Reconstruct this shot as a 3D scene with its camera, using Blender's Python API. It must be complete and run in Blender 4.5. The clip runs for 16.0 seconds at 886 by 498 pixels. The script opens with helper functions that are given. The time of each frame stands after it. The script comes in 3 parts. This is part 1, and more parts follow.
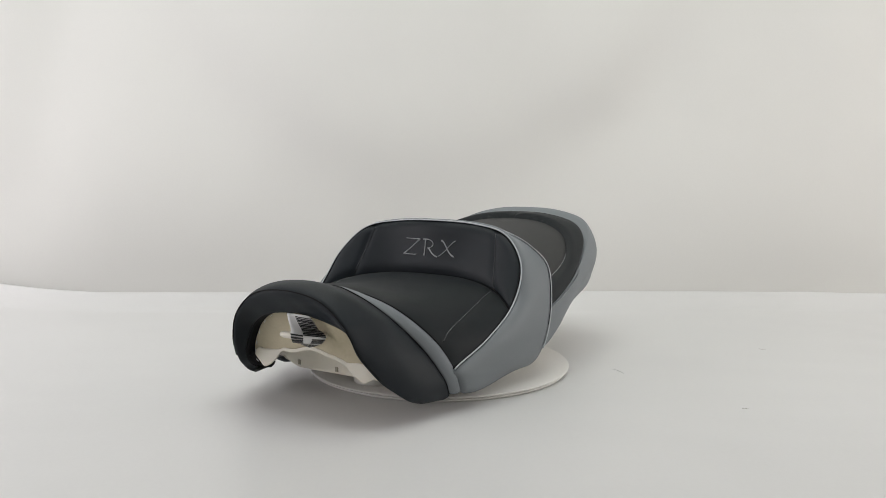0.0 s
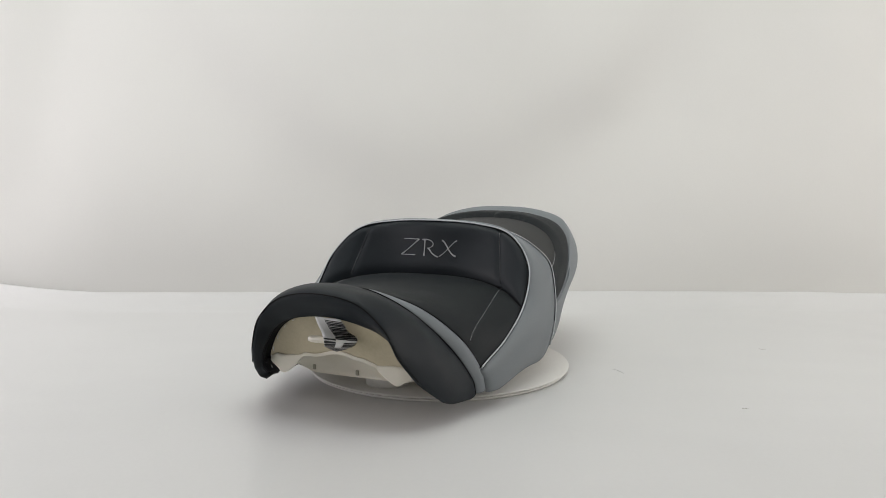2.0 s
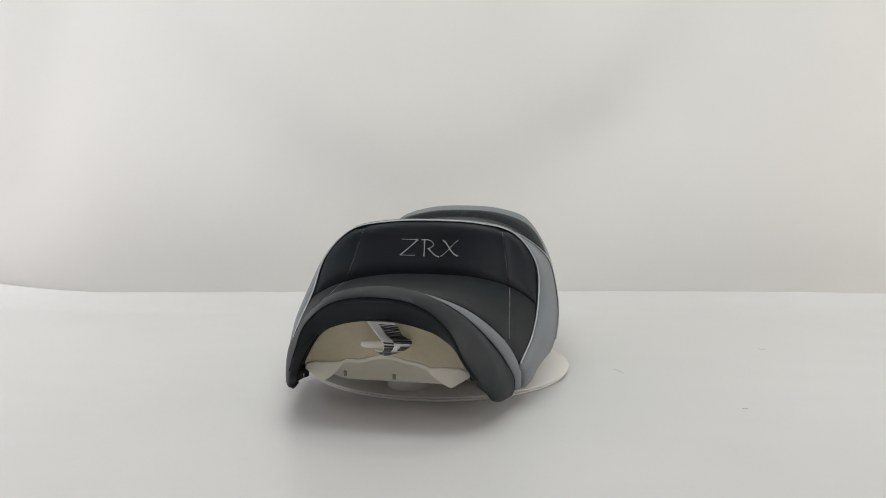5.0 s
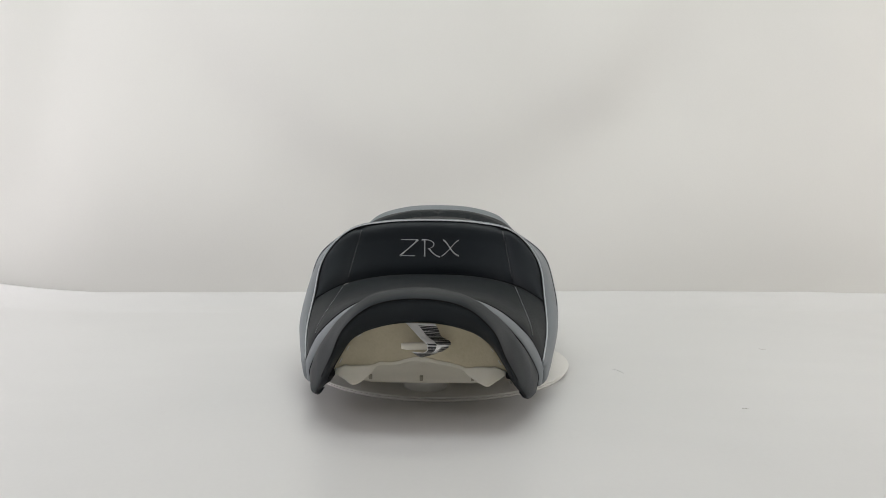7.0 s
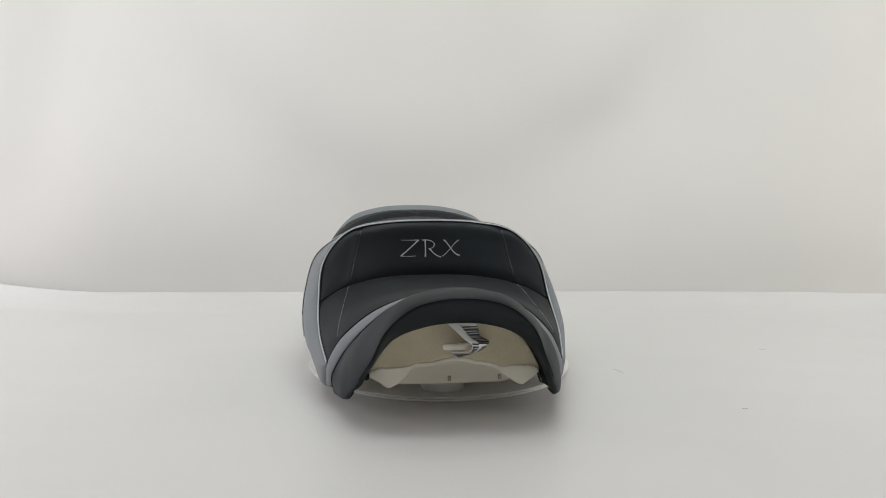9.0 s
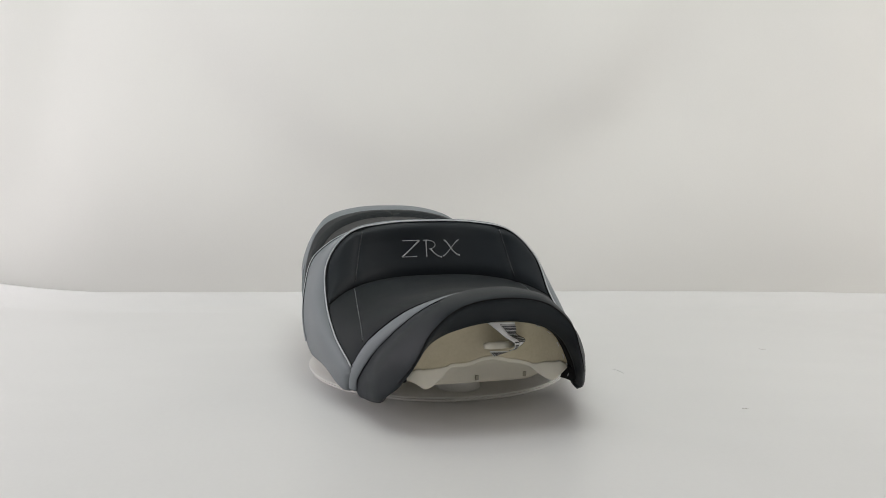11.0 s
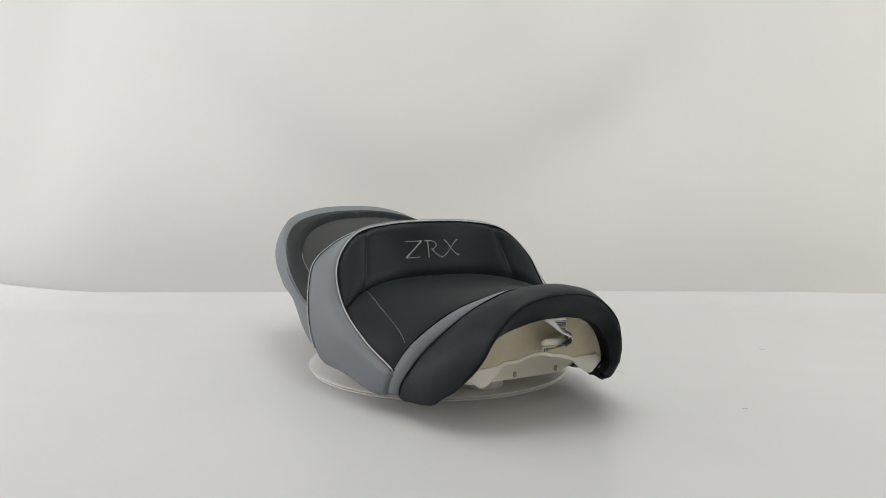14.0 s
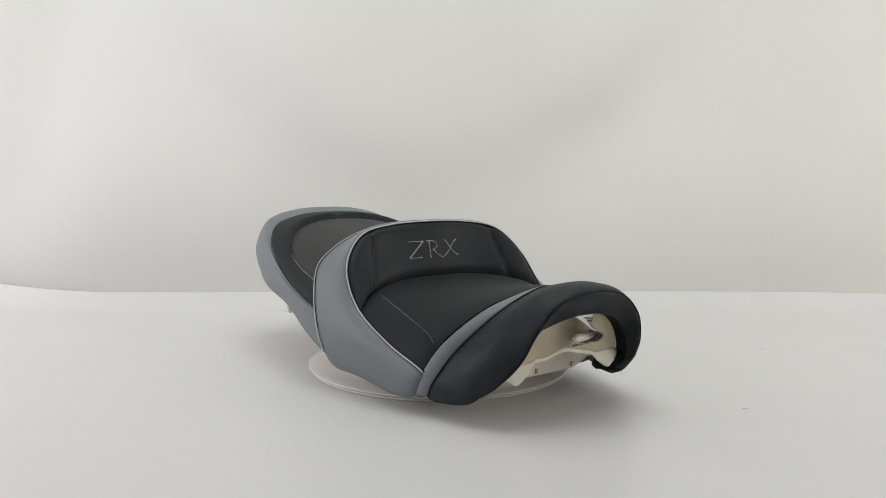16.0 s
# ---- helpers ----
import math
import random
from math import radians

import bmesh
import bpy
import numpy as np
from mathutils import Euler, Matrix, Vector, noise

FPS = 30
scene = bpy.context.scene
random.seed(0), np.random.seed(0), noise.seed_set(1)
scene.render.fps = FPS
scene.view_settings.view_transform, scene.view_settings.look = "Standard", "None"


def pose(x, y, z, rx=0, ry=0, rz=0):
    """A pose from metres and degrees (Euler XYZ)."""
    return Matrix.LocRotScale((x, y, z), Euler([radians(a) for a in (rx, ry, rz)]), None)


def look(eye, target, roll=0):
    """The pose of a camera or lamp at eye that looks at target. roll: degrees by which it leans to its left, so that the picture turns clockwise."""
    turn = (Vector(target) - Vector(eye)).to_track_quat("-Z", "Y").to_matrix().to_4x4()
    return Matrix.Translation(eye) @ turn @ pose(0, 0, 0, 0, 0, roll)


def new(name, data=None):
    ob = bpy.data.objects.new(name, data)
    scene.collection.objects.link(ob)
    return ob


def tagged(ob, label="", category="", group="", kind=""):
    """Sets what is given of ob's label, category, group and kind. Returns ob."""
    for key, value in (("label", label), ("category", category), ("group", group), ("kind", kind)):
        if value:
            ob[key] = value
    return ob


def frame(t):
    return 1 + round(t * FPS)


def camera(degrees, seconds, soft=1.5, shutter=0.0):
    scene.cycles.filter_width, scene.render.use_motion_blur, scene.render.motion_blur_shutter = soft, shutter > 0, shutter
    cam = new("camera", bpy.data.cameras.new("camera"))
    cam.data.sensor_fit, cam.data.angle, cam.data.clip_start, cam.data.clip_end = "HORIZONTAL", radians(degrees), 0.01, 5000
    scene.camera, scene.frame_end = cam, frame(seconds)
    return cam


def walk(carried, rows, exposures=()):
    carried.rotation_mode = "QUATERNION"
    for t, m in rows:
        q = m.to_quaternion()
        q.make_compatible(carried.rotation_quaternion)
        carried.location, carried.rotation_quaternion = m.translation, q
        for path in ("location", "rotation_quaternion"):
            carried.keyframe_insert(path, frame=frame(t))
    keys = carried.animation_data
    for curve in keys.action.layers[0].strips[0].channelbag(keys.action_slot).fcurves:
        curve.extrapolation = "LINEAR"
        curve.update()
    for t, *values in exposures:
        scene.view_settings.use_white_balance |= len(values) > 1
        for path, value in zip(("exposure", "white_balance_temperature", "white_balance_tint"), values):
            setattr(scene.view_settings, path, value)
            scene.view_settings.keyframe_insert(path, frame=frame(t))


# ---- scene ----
# ---- camera ----
cam = camera(58.5, 16.0, 0.7)
EYE = Vector((0.0, -1.2, 0.308))
TURN, TILT = radians(0.263), radians(-6.305)
AIM = EYE + Vector((math.sin(TURN) * math.cos(TILT), math.cos(TURN) * math.cos(TILT), math.sin(TILT)))
CAM_POSE = look(EYE, AIM, 0.336)
walk(cam, [(0.0, CAM_POSE), (16.0, CAM_POSE)])

# ---- world and lamps ----
world = bpy.data.worlds.new("world")
scene.world = world
world.use_nodes = True
world.node_tree.nodes["Background"].inputs[0].default_value = (1.0, 0.98, 0.95, 1)
world.node_tree.nodes["Background"].inputs[1].default_value = 0.3
scene.view_settings.exposure = 0.09


def softbox(name, eye, target, sx, sy, power, colour):
    lamp = bpy.data.lights.new(name, "AREA")
    lamp.shape, lamp.size, lamp.size_y, lamp.energy, lamp.color = "RECTANGLE", sx, sy, power, colour
    ob = new(name, lamp)
    ob.matrix_world = look(eye, target)
    return ob


softbox("softbox_overhead", (0.0, 0.34, 2.2), (0.0, 0.34, 0.0), 1.1, 0.40, 5.3, (0.945, 0.99, 0.89))
softbox("softbox_backdrop", (-0.1, -0.45, 2.25), (-0.1, 0.8, 0.65), 2.2, 0.6, 17.0, (0.940, 0.985, 1.0))
softbox("softbox_west", (-1.7, -0.32, 0.56), (0.0, 0.12, 0.12), 1.6, 0.9, 11.9, (1.0, 0.95, 1.0))
softbox("softbox_east", (1.7, -0.32, 0.56), (0.0, 0.12, 0.12), 1.6, 0.9, 9.6, (1.0, 0.948, 0.92))
# Added fill with no known source; lifts the shade under the nose.
softbox("fill_front", (0.0, -2.4, 0.42), (0.0, 0.0, 0.1), 2.6, 0.7, 0.8, (1.0, 0.965, 0.87))

# ---- materials ----


def material(name, colour, rough=0.5, metal=0.0, spread=0.12, coarse=6.0, fine=400.0, bump=0.15, depth=0.0006, sheen=0.0,
             tint=None, spec=0.5, subsurface=0.0):
    """A surface with stains at one scale, grain at another and a fine relief."""
    m = bpy.data.materials.new(name)
    m.use_nodes = True
    nt = m.node_tree
    nodes, links = nt.nodes, nt.links
    b = nodes["Principled BSDF"]
    b.inputs["Metallic"].default_value = metal
    b.inputs["Specular IOR Level"].default_value = spec
    b.inputs["Sheen Weight"].default_value = sheen
    if subsurface:
        b.inputs["Subsurface Weight"].default_value = subsurface
        b.inputs["Subsurface Radius"].default_value = (0.01, 0.009, 0.007)
    tc = nodes.new("ShaderNodeTexCoord")
    n1, n2 = nodes.new("ShaderNodeTexNoise"), nodes.new("ShaderNodeTexNoise")
    n1.inputs["Scale"].default_value, n1.inputs["Detail"].default_value = coarse, 4
    n2.inputs["Scale"].default_value, n2.inputs["Detail"].default_value = fine, 3
    for n in (n1, n2):
        links.new(tc.outputs["Object"], n.inputs["Vector"])
    add = nodes.new("ShaderNodeMath")
    add.operation = "MULTIPLY_ADD"
    links.new(n2.outputs["Fac"], add.inputs[0])
    add.inputs[1].default_value = 0.35
    links.new(n1.outputs["Fac"], add.inputs[2])
    ramp = nodes.new("ShaderNodeMapRange")
    links.new(add.outputs[0], ramp.inputs["Value"])
    ramp.inputs["From Min"].default_value, ramp.inputs["From Max"].default_value = 0.35, 1.0
    mix = nodes.new("ShaderNodeMix")
    mix.data_type = "RGBA"
    links.new(ramp.outputs[0], mix.inputs["Factor"])
    dark = [c * (1 - spread) for c in colour]
    light = [min(1, c * (1 + spread)) for c in (tint or colour)]
    mix.inputs[6].default_value, mix.inputs[7].default_value = (*dark, 1), (*light, 1)
    links.new(mix.outputs[2], b.inputs["Base Color"])
    rr = nodes.new("ShaderNodeMapRange")
    links.new(n1.outputs["Fac"], rr.inputs["Value"])
    rr.inputs["To Min"].default_value, rr.inputs["To Max"].default_value = max(0.02, rough - 0.07), min(1, rough + 0.07)
    links.new(rr.outputs[0], b.inputs["Roughness"])
    if bump:
        bp = nodes.new("ShaderNodeBump")
        bp.inputs["Strength"].default_value, bp.inputs["Distance"].default_value = bump, depth
        links.new(n2.outputs["Fac"], bp.inputs["Height"])
        links.new(bp.outputs[0], b.inputs["Normal"])
    return m


BACKDROP = material("backdrop_cloth", (0.79, 0.784, 0.753), 0.92, spread=0.03, coarse=1.6, fine=300, bump=0.08, spec=0.15)
SHEET = material("white_sheet", (0.65, 0.647, 0.640), 0.36, spread=0.03, coarse=2.6, fine=180, bump=0.05, spec=0.45)


def undulate(m, scale, strength, distance, stretch):
    """Broad soft waves under the fine relief of a surface."""
    nodes, links = m.node_tree.nodes, m.node_tree.links
    fine = next(n for n in nodes if n.type == "BUMP")
    tc, mp = nodes.new("ShaderNodeTexCoord"), nodes.new("ShaderNodeMapping")
    mp.inputs["Scale"].default_value, mp.inputs["Rotation"].default_value = stretch, (0, 0, 0.35)
    wave, broad = nodes.new("ShaderNodeTexNoise"), nodes.new("ShaderNodeBump")
    wave.inputs["Scale"].default_value, wave.inputs["Detail"].default_value, wave.inputs["Distortion"].default_value = scale, 1.0, 0.0
    broad.inputs["Strength"].default_value, broad.inputs["Distance"].default_value = strength, distance
    links.new(tc.outputs["Object"], mp.inputs["Vector"])
    links.new(mp.outputs[0], wave.inputs["Vector"])
    links.new(wave.outputs["Fac"], broad.inputs["Height"])
    links.new(broad.outputs[0], fine.inputs["Normal"])


undulate(SHEET, 3.2, 0.35, 0.012, (1.0, 1.8, 1.0))
undulate(BACKDROP, 2.0, 0.35, 0.030, (1.5, 1.0, 0.8))
# Low albedo keeps the unseen south wall dim; the turntable ring shares it.
DIM_GREY = material("dim_grey", (0.25, 0.25, 0.245), 0.85, spread=0.06, coarse=2.0, fine=120, bump=0.1)
PAINT = material("white_paint", (0.80, 0.79, 0.77), 0.85, spread=0.03, coarse=2.0, fine=120, bump=0.1)
BLACK = material("black_vinyl", (0.0083, 0.0119, 0.0154), 0.52, spec=0.27, spread=0.18, coarse=14, fine=900, bump=0.35, depth=0.0004)
BLACK_MATT = material("matt_black_vinyl", (0.0096, 0.0124, 0.0144), 0.60, spec=0.23, spread=0.2, coarse=18, fine=1100, bump=0.4, depth=0.0004)
SUEDE = material("charcoal_insert", (0.0150, 0.0155, 0.0154), 0.7, spread=0.2, coarse=20, fine=1200, bump=0.5, depth=0.0004, sheen=0.04)
GREY = material("grey_vinyl", (0.182, 0.199, 0.212), 0.5, spec=0.32, spread=0.06, coarse=9, fine=900, bump=0.3, depth=0.0004)
SLOT = material("slot_shade", (0.36, 0.34, 0.27), 0.8, spread=0.2, coarse=60, fine=900, bump=0.0)
SILVER = material("silver_piping", (0.47, 0.49, 0.51), 0.38, spread=0.08, coarse=30, fine=800, bump=0.2, depth=0.0003)
DEEP_BLACK = material("deep_black", (0.006, 0.006, 0.007), 0.7, spec=0.15, spread=0.1, coarse=30, fine=800, bump=0.2, depth=0.0003)
THREAD = material("grey_thread", (0.34, 0.35, 0.36), 0.6, spread=0.15, coarse=60, fine=2500, bump=0.4, depth=0.0003)
FOAM = material("cream_foam", (0.51, 0.455, 0.310), 0.9, spread=0.08, coarse=22, fine=260, bump=0.5, depth=0.001, tint=(0.56, 0.50, 0.38), spec=0.2)
PLASTIC = material("white_plastic", (0.73, 0.695, 0.60), 0.45, spread=0.04, coarse=16, fine=160, bump=0.1, subsurface=0.2)
PLATE = material("turntable_white", (0.71, 0.70, 0.665), 0.5, spread=0.04, coarse=8, fine=220, bump=0.06)
PAPER = material("label_paper", (0.8, 0.8, 0.79), 0.5, spread=0.04, coarse=30, fine=500, bump=0.1)
INK = material("black_ink", (0.035, 0.035, 0.038), 0.5, spread=0.2, coarse=60, fine=900, bump=0.0)
LINT = material("grey_lint", (0.60, 0.58, 0.56), 0.9, spread=0.2, coarse=90, fine=900, bump=0.0)
STEEL = material("staple_steel", (0.7, 0.7, 0.7), 0.3, metal=1.0, spread=0.1, coarse=60, fine=900, bump=0.0)

# ---- shape helpers ----


def half(ctrl, n, middle=True):
    """A smooth curve through the control points, evenly resampled; with middle it leaves the plane x = 0 square to it."""
    c = np.array(ctrl, float)
    first = c[1] * (-1, 1, 1) if middle else 2 * c[0] - c[1]
    e = np.vstack([first, c, 2 * c[-1] - c[-2]])
    m = len(c) - 1
    u = np.linspace(0, m, 40 * m + 1)
    i = np.minimum(u.astype(int), m - 1)
    t = (u - i)[:, None]
    p0, p1, p2, p3 = e[i], e[i + 1], e[i + 2], e[i + 3]
    q = 0.5 * (2 * p1 + (p2 - p0) * t + (2 * p0 - 5 * p1 + 4 * p2 - p3) * t ** 2 + (3 * p1 - p0 - 3 * p2 + p3) * t ** 3)
    return resample(q, n)


def resample(q, n):
    s = np.concatenate([[0], np.cumsum(np.linalg.norm(np.diff(q, axis=0), axis=1))])
    w = np.linspace(0, s[-1], n)
    return np.stack([np.interp(w, s, q[:, k]) for k in range(3)], 1)


def full(h):
    """The half curve and its mirror image as one, from the -x end to the +x end."""
    return np.vstack([(h * (-1, 1, 1))[:0:-1], h])


def cut(q, a, b, n):
    """The stretch of a curve from fraction a to fraction b of its length."""
    s = np.concatenate([[0], np.cumsum(np.linalg.norm(np.diff(q, axis=0), axis=1))])
    w = np.linspace(a * s[-1], b * s[-1], n)
    return np.stack([np.interp(w, s, q[:, k]) for k in range(3)], 1)


def fraction_near(q, p):
    s = np.concatenate([[0], np.cumsum(np.linalg.norm(np.diff(q, axis=0), axis=1))])
    return s[np.linalg.norm(q - np.array(p), axis=1).argmin()] / s[-1]


def coons(bottom, top, left, right):
    """The patch between four curves: bottom and top run along u, left and right along v."""
    nu, nv = len(bottom), len(left)
    u, v = np.linspace(0, 1, nu)[:, None, None], np.linspace(0, 1, nv)[None, :, None]
    ruled = (1 - v) * bottom[:, None] + v * top[:, None] + (1 - u) * left[None] + u * right[None]
    flat = (1 - u) * (1 - v) * bottom[0] + u * (1 - v) * bottom[-1] + (1 - u) * v * top[0] + u * v * top[-1]
    return ruled - flat


def loft(rows, nv):
    """A smooth skin over curves of equal length; rows run across v."""
    c = np.array(rows)
    e = np.concatenate([[2 * c[0] - c[1]], c, [2 * c[-1] - c[-2]]])
    m = len(c) - 1
    w = np.linspace(0, m, nv)
    i = np.minimum(w.astype(int), m - 1)
    t = (w - i)[:, None, None]
    p0, p1, p2, p3 = e[i], e[i + 1], e[i + 2], e[i + 3]
    q = 0.5 * (2 * p1 + (p2 - p0) * t + (2 * p0 - 5 * p1 + 4 * p2 - p3) * t ** 2 + (3 * p1 - p0 - 3 * p2 + p3) * t ** 3)
    return q.transpose(1, 0, 2)


def normals(g):
    n = np.cross(np.gradient(g, axis=0), np.gradient(g, axis=1))
    return n / np.maximum(np.linalg.norm(n, axis=2, keepdims=True), 1e-9)


def puff(g, amount, power=4, across_only=False):
    """Stuff a panel: its middle swells along the normal, its seams stay."""
    u, v = np.linspace(-1, 1, g.shape[0])[:, None], np.linspace(-1, 1, g.shape[1])[None, :]
    w = 1 - np.abs(v) ** power
    if not across_only:
        w = w * (1 - np.abs(u) ** (power * 3))
    return g + normals(g) * (amount * w)[..., None]


def sheet(g):
    bm = bmesh.new()
    nu, nv = g.shape[:2]
    vs = [[bm.verts.new(g[i, j]) for j in range(nv)] for i in range(nu)]
    for i in range(nu - 1):
        for j in range(nv - 1):
            bm.faces.new((vs[i][j], vs[i + 1][j], vs[i + 1][j + 1], vs[i][j + 1]))
    bmesh.ops.remove_doubles(bm, verts=bm.verts, dist=1e-6)
    return bm


def tube(q, radius, bm=None, sides=8, closed_ends=True):
    """A round cord along a curve; radius may vary along it."""
    bm = bm or bmesh.new()
    q = np.array(q, float)
    r = np.broadcast_to(np.array(radius, float), (len(q),))
    tan = np.gradient(q, axis=0)
    tan /= np.maximum(np.linalg.norm(tan, axis=1, keepdims=True), 1e-9)
    up = np.array((0.31, 0.17, 0.93)) if abs(tan[0][2]) < 0.9 else np.array((1.0, 0.1, 0.0))
    rings = []
    for p, t, rad in zip(q, tan, r):
        a = np.cross(t, up)
        a /= np.linalg.norm(a)
        b = np.cross(a, t)
        up = b
        rings.append([bm.verts.new(p + rad * (math.cos(k * 2 * math.pi / sides) * a + math.sin(k * 2 * math.pi / sides) * b))
                      for k in range(sides)])
    for x, y in zip(rings, rings[1:]):
        for k in range(sides):
            bm.faces.new((x[k], x[(k + 1) % sides], y[(k + 1) % sides], y[k]))
    if closed_ends:
        bm.faces.new(rings[0][::-1])
        bm.faces.new(rings[-1])
    return bm


def disc(radius, z0, z1, edge=0.0012, steps=128, wobble=0.0, centre=(0, 0)):
    """A round plate with eased edges."""
    bm = bmesh.new()
    prof = [(radius - edge, z0), (radius, z0 + edge), (radius, z1 - edge), (radius - edge, z1)]
    rings = []
    for r, z in prof:
        rings.append([bm.verts.new((centre[0] + (r + wobble * math.sin(3 * a + 1)) * math.cos(a),
                                    centre[1] + (r + wobble * math.sin(3 * a + 1)) * math.sin(a), z))
                      for a in np.linspace(0, 2 * math.pi, steps, endpoint=False)])
    for x, y in zip(rings, rings[1:]):
        for k in range(steps):
            bm.faces.new((x[k], x[(k + 1) % steps], y[(k + 1) % steps], y[k]))
    bm.faces.new(rings[0][::-1])
    bm.faces.new(rings[-1])
    return bm


def box(bm, lo, hi, bevel=0.0):
    made = bmesh.ops.create_cube(bm, size=1.0)["verts"]
    for v in made:
        v.co = [lo[k] + (v.co[k] + 0.5) * (hi[k] - lo[k]) for k in range(3)]
    if bevel:
        edges = list({e for v in made for e in v.link_edges})
        bmesh.ops.bevel(bm, geom=edges, offset=bevel, segments=2, affect="EDGES", profile=0.5)
    return bm


def mesh_object(name, bm, mat, smooth=True, thick=0.0, core=(0.0, 0.0, 0.07)):
    """A mesh; with a thickness the skin faces away from core and grows towards it."""
    if thick:
        bm.normal_update()
        if sum(f.normal.dot(f.calc_center_median() - Vector(core)) * f.calc_area() for f in bm.faces) < 0:
            bmesh.ops.reverse_faces(bm, faces=bm.faces)
    else:
        bmesh.ops.recalc_face_normals(bm, faces=bm.faces)
    me = bpy.data.meshes.new(name)
    bm.to_mesh(me)
    bm.free()
    me.materials.append(mat)
    if smooth:
        me.polygons.foreach_set("use_smooth", [True] * len(me.polygons))
    ob = new(name, me)
    if thick:
        s = ob.modifiers.new("thickness", "SOLIDIFY")
        s.thickness, s.offset = thick, -1.0
    return ob


def part(name, bm, mat, parent, label="", smooth=True, thick=0.0, core=(0.0, 0.0, 0.07)):
    ob = mesh_object(name, bm, mat, smooth, thick, core)
    ob.parent = parent
    return tagged(ob, label)


# ---- the studio: sheet, backdrop and the room that closes it ----
FLOOR_Z = -0.0045
CURL = 0.027  # the back edge is bent up to catch light as a bright strip


def wall_line(x):
    """How far back the foot of the backdrop hangs at x."""
    away = max(0.0, -0.72 - x)
    across = 0.112 * x - 0.101 * x * x if x > 0 else 0.028 * x
    return 0.519 + max(across, -0.08) + 2.0 * away * away / (1 + 1.6 * away)


def build_backdrop():
    xs, zs = np.linspace(-2.3, 2.3, 160), np.linspace(-0.75, 2.45, 120)
    g = np.zeros((len(xs), len(zs), 3))
    for i, x in enumerate(xs):
        for j, z in enumerate(zs):
            rise = min(1.0, max(0.0, z) / 0.4)
            fold = 0.014 * math.sin(2.1 * x + 0.9 * z + 0.4) + 0.009 * math.sin(4.7 * x - 1.6 * z)
            fold += 0.014 * noise.noise((x * 2.0, z * 1.2, 3.1)) + 0.006 * noise.noise((x * 5.0, z * 3.0, 7.7))
            lean = 0.062 * (1 - math.exp(-max(0.0, z + 0.08) / 0.26))
            swag = math.tanh((z - 0.285 - 0.95 * (x + 0.02) ** 2) / 0.11) * math.exp(-(x / 0.75) ** 4)
            lean -= 0.020 * swag
            ridge, crease = x + 1.07 - 0.17 * z, x - 0.74 + 0.17 * z
            fold += 0.012 * math.exp(-(ridge / 0.09) ** 2) - 0.004 * math.tanh(crease / 0.03) * math.exp(-((z - 0.75) / 0.45) ** 4)
            g[i, j] = (x, 0.795 + 0.028 * x + 1.5 * fold * (0.2 + 0.8 * rise) + lean, z)
    ob = mesh_object("wall_north", sheet(g), BACKDROP, thick=0.004, core=(0, 5, 0.8))
    return tagged(ob, "off-white hanging cloth backdrop with soft folds", "backdrop", kind="structure")


def sheet_height(x, y):
    """The sheet lies flat under the turntable and ripples a little further out."""
    calm = min(1.0, max(0.0, (math.hypot(x, y) - 0.3) / 0.3))
    ripple = 0.022 * max(0.0, 0.25 - abs(noise.noise((x * 3.0 + 2 * y, y * 4.0, 2.2)))) ** 1.5
    return FLOOR_Z + calm * (0.0016 * (noise.noise((x * 3.0, y * 3.0, 0.7)) - 0.5) + ripple)


def build_floor():
    xs = np.linspace(-2.25, 2.25, 150)
    g = np.zeros((len(xs), 114, 3))
    for i, x in enumerate(xs):
        edge = min(wall_line(x), 0.785 + 0.028 * x)
        for j, y in enumerate(np.concatenate([np.linspace(-2.6, edge - 0.11, 92), np.linspace(edge - 0.10, edge, 18)])):
            sweep = min(1.0, max(0.0, (y - edge + 0.10) / 0.10))
            g[i, j] = (x, y, sheet_height(x, y) + CURL * sweep ** 1.8)
        for j, (dy, dz) in enumerate(((0.003, -0.001), (0.005, -0.004), (0.006, -0.012), (0.006, -0.06))):
            g[i, 110 + j] = (x, edge + dy, FLOOR_Z + CURL + dz)
    ob = mesh_object("floor", sheet(g), SHEET, thick=0.003, core=(0, 0, -5))
    tagged(ob, "smooth white sheet covering the studio table", "floor", kind="structure")
    ridge = half([(0.258, -0.0205, 0), (0.2704, -0.0308, 0), (0.2787, -0.0568, 0)], 16, False)
    ridge[:, 2] = [sheet_height(x, y) - 0.0006 for x, y, z in ridge]
    part("crease", tube(ridge, 0.0002 + 0.0013 * np.sin(np.linspace(0, math.pi, 16))), SHEET, ob, "short raised crease in the sheet")
    table = mesh_object("plinth", box(bmesh.new(), (-2.2, -2.55, -0.75), (2.2, 0.40, FLOOR_Z - 0.006)), PAINT, False)
    tagged(table, "white table body under the sheet", "table", kind="structure")
    ground = mesh_object("ground", box(bmesh.new(), (-2.4, -2.8, -0.85), (2.4, 1.9, -0.75)), PAINT, False)
    return tagged(ground, "pale studio ground", "ground", kind="structure")


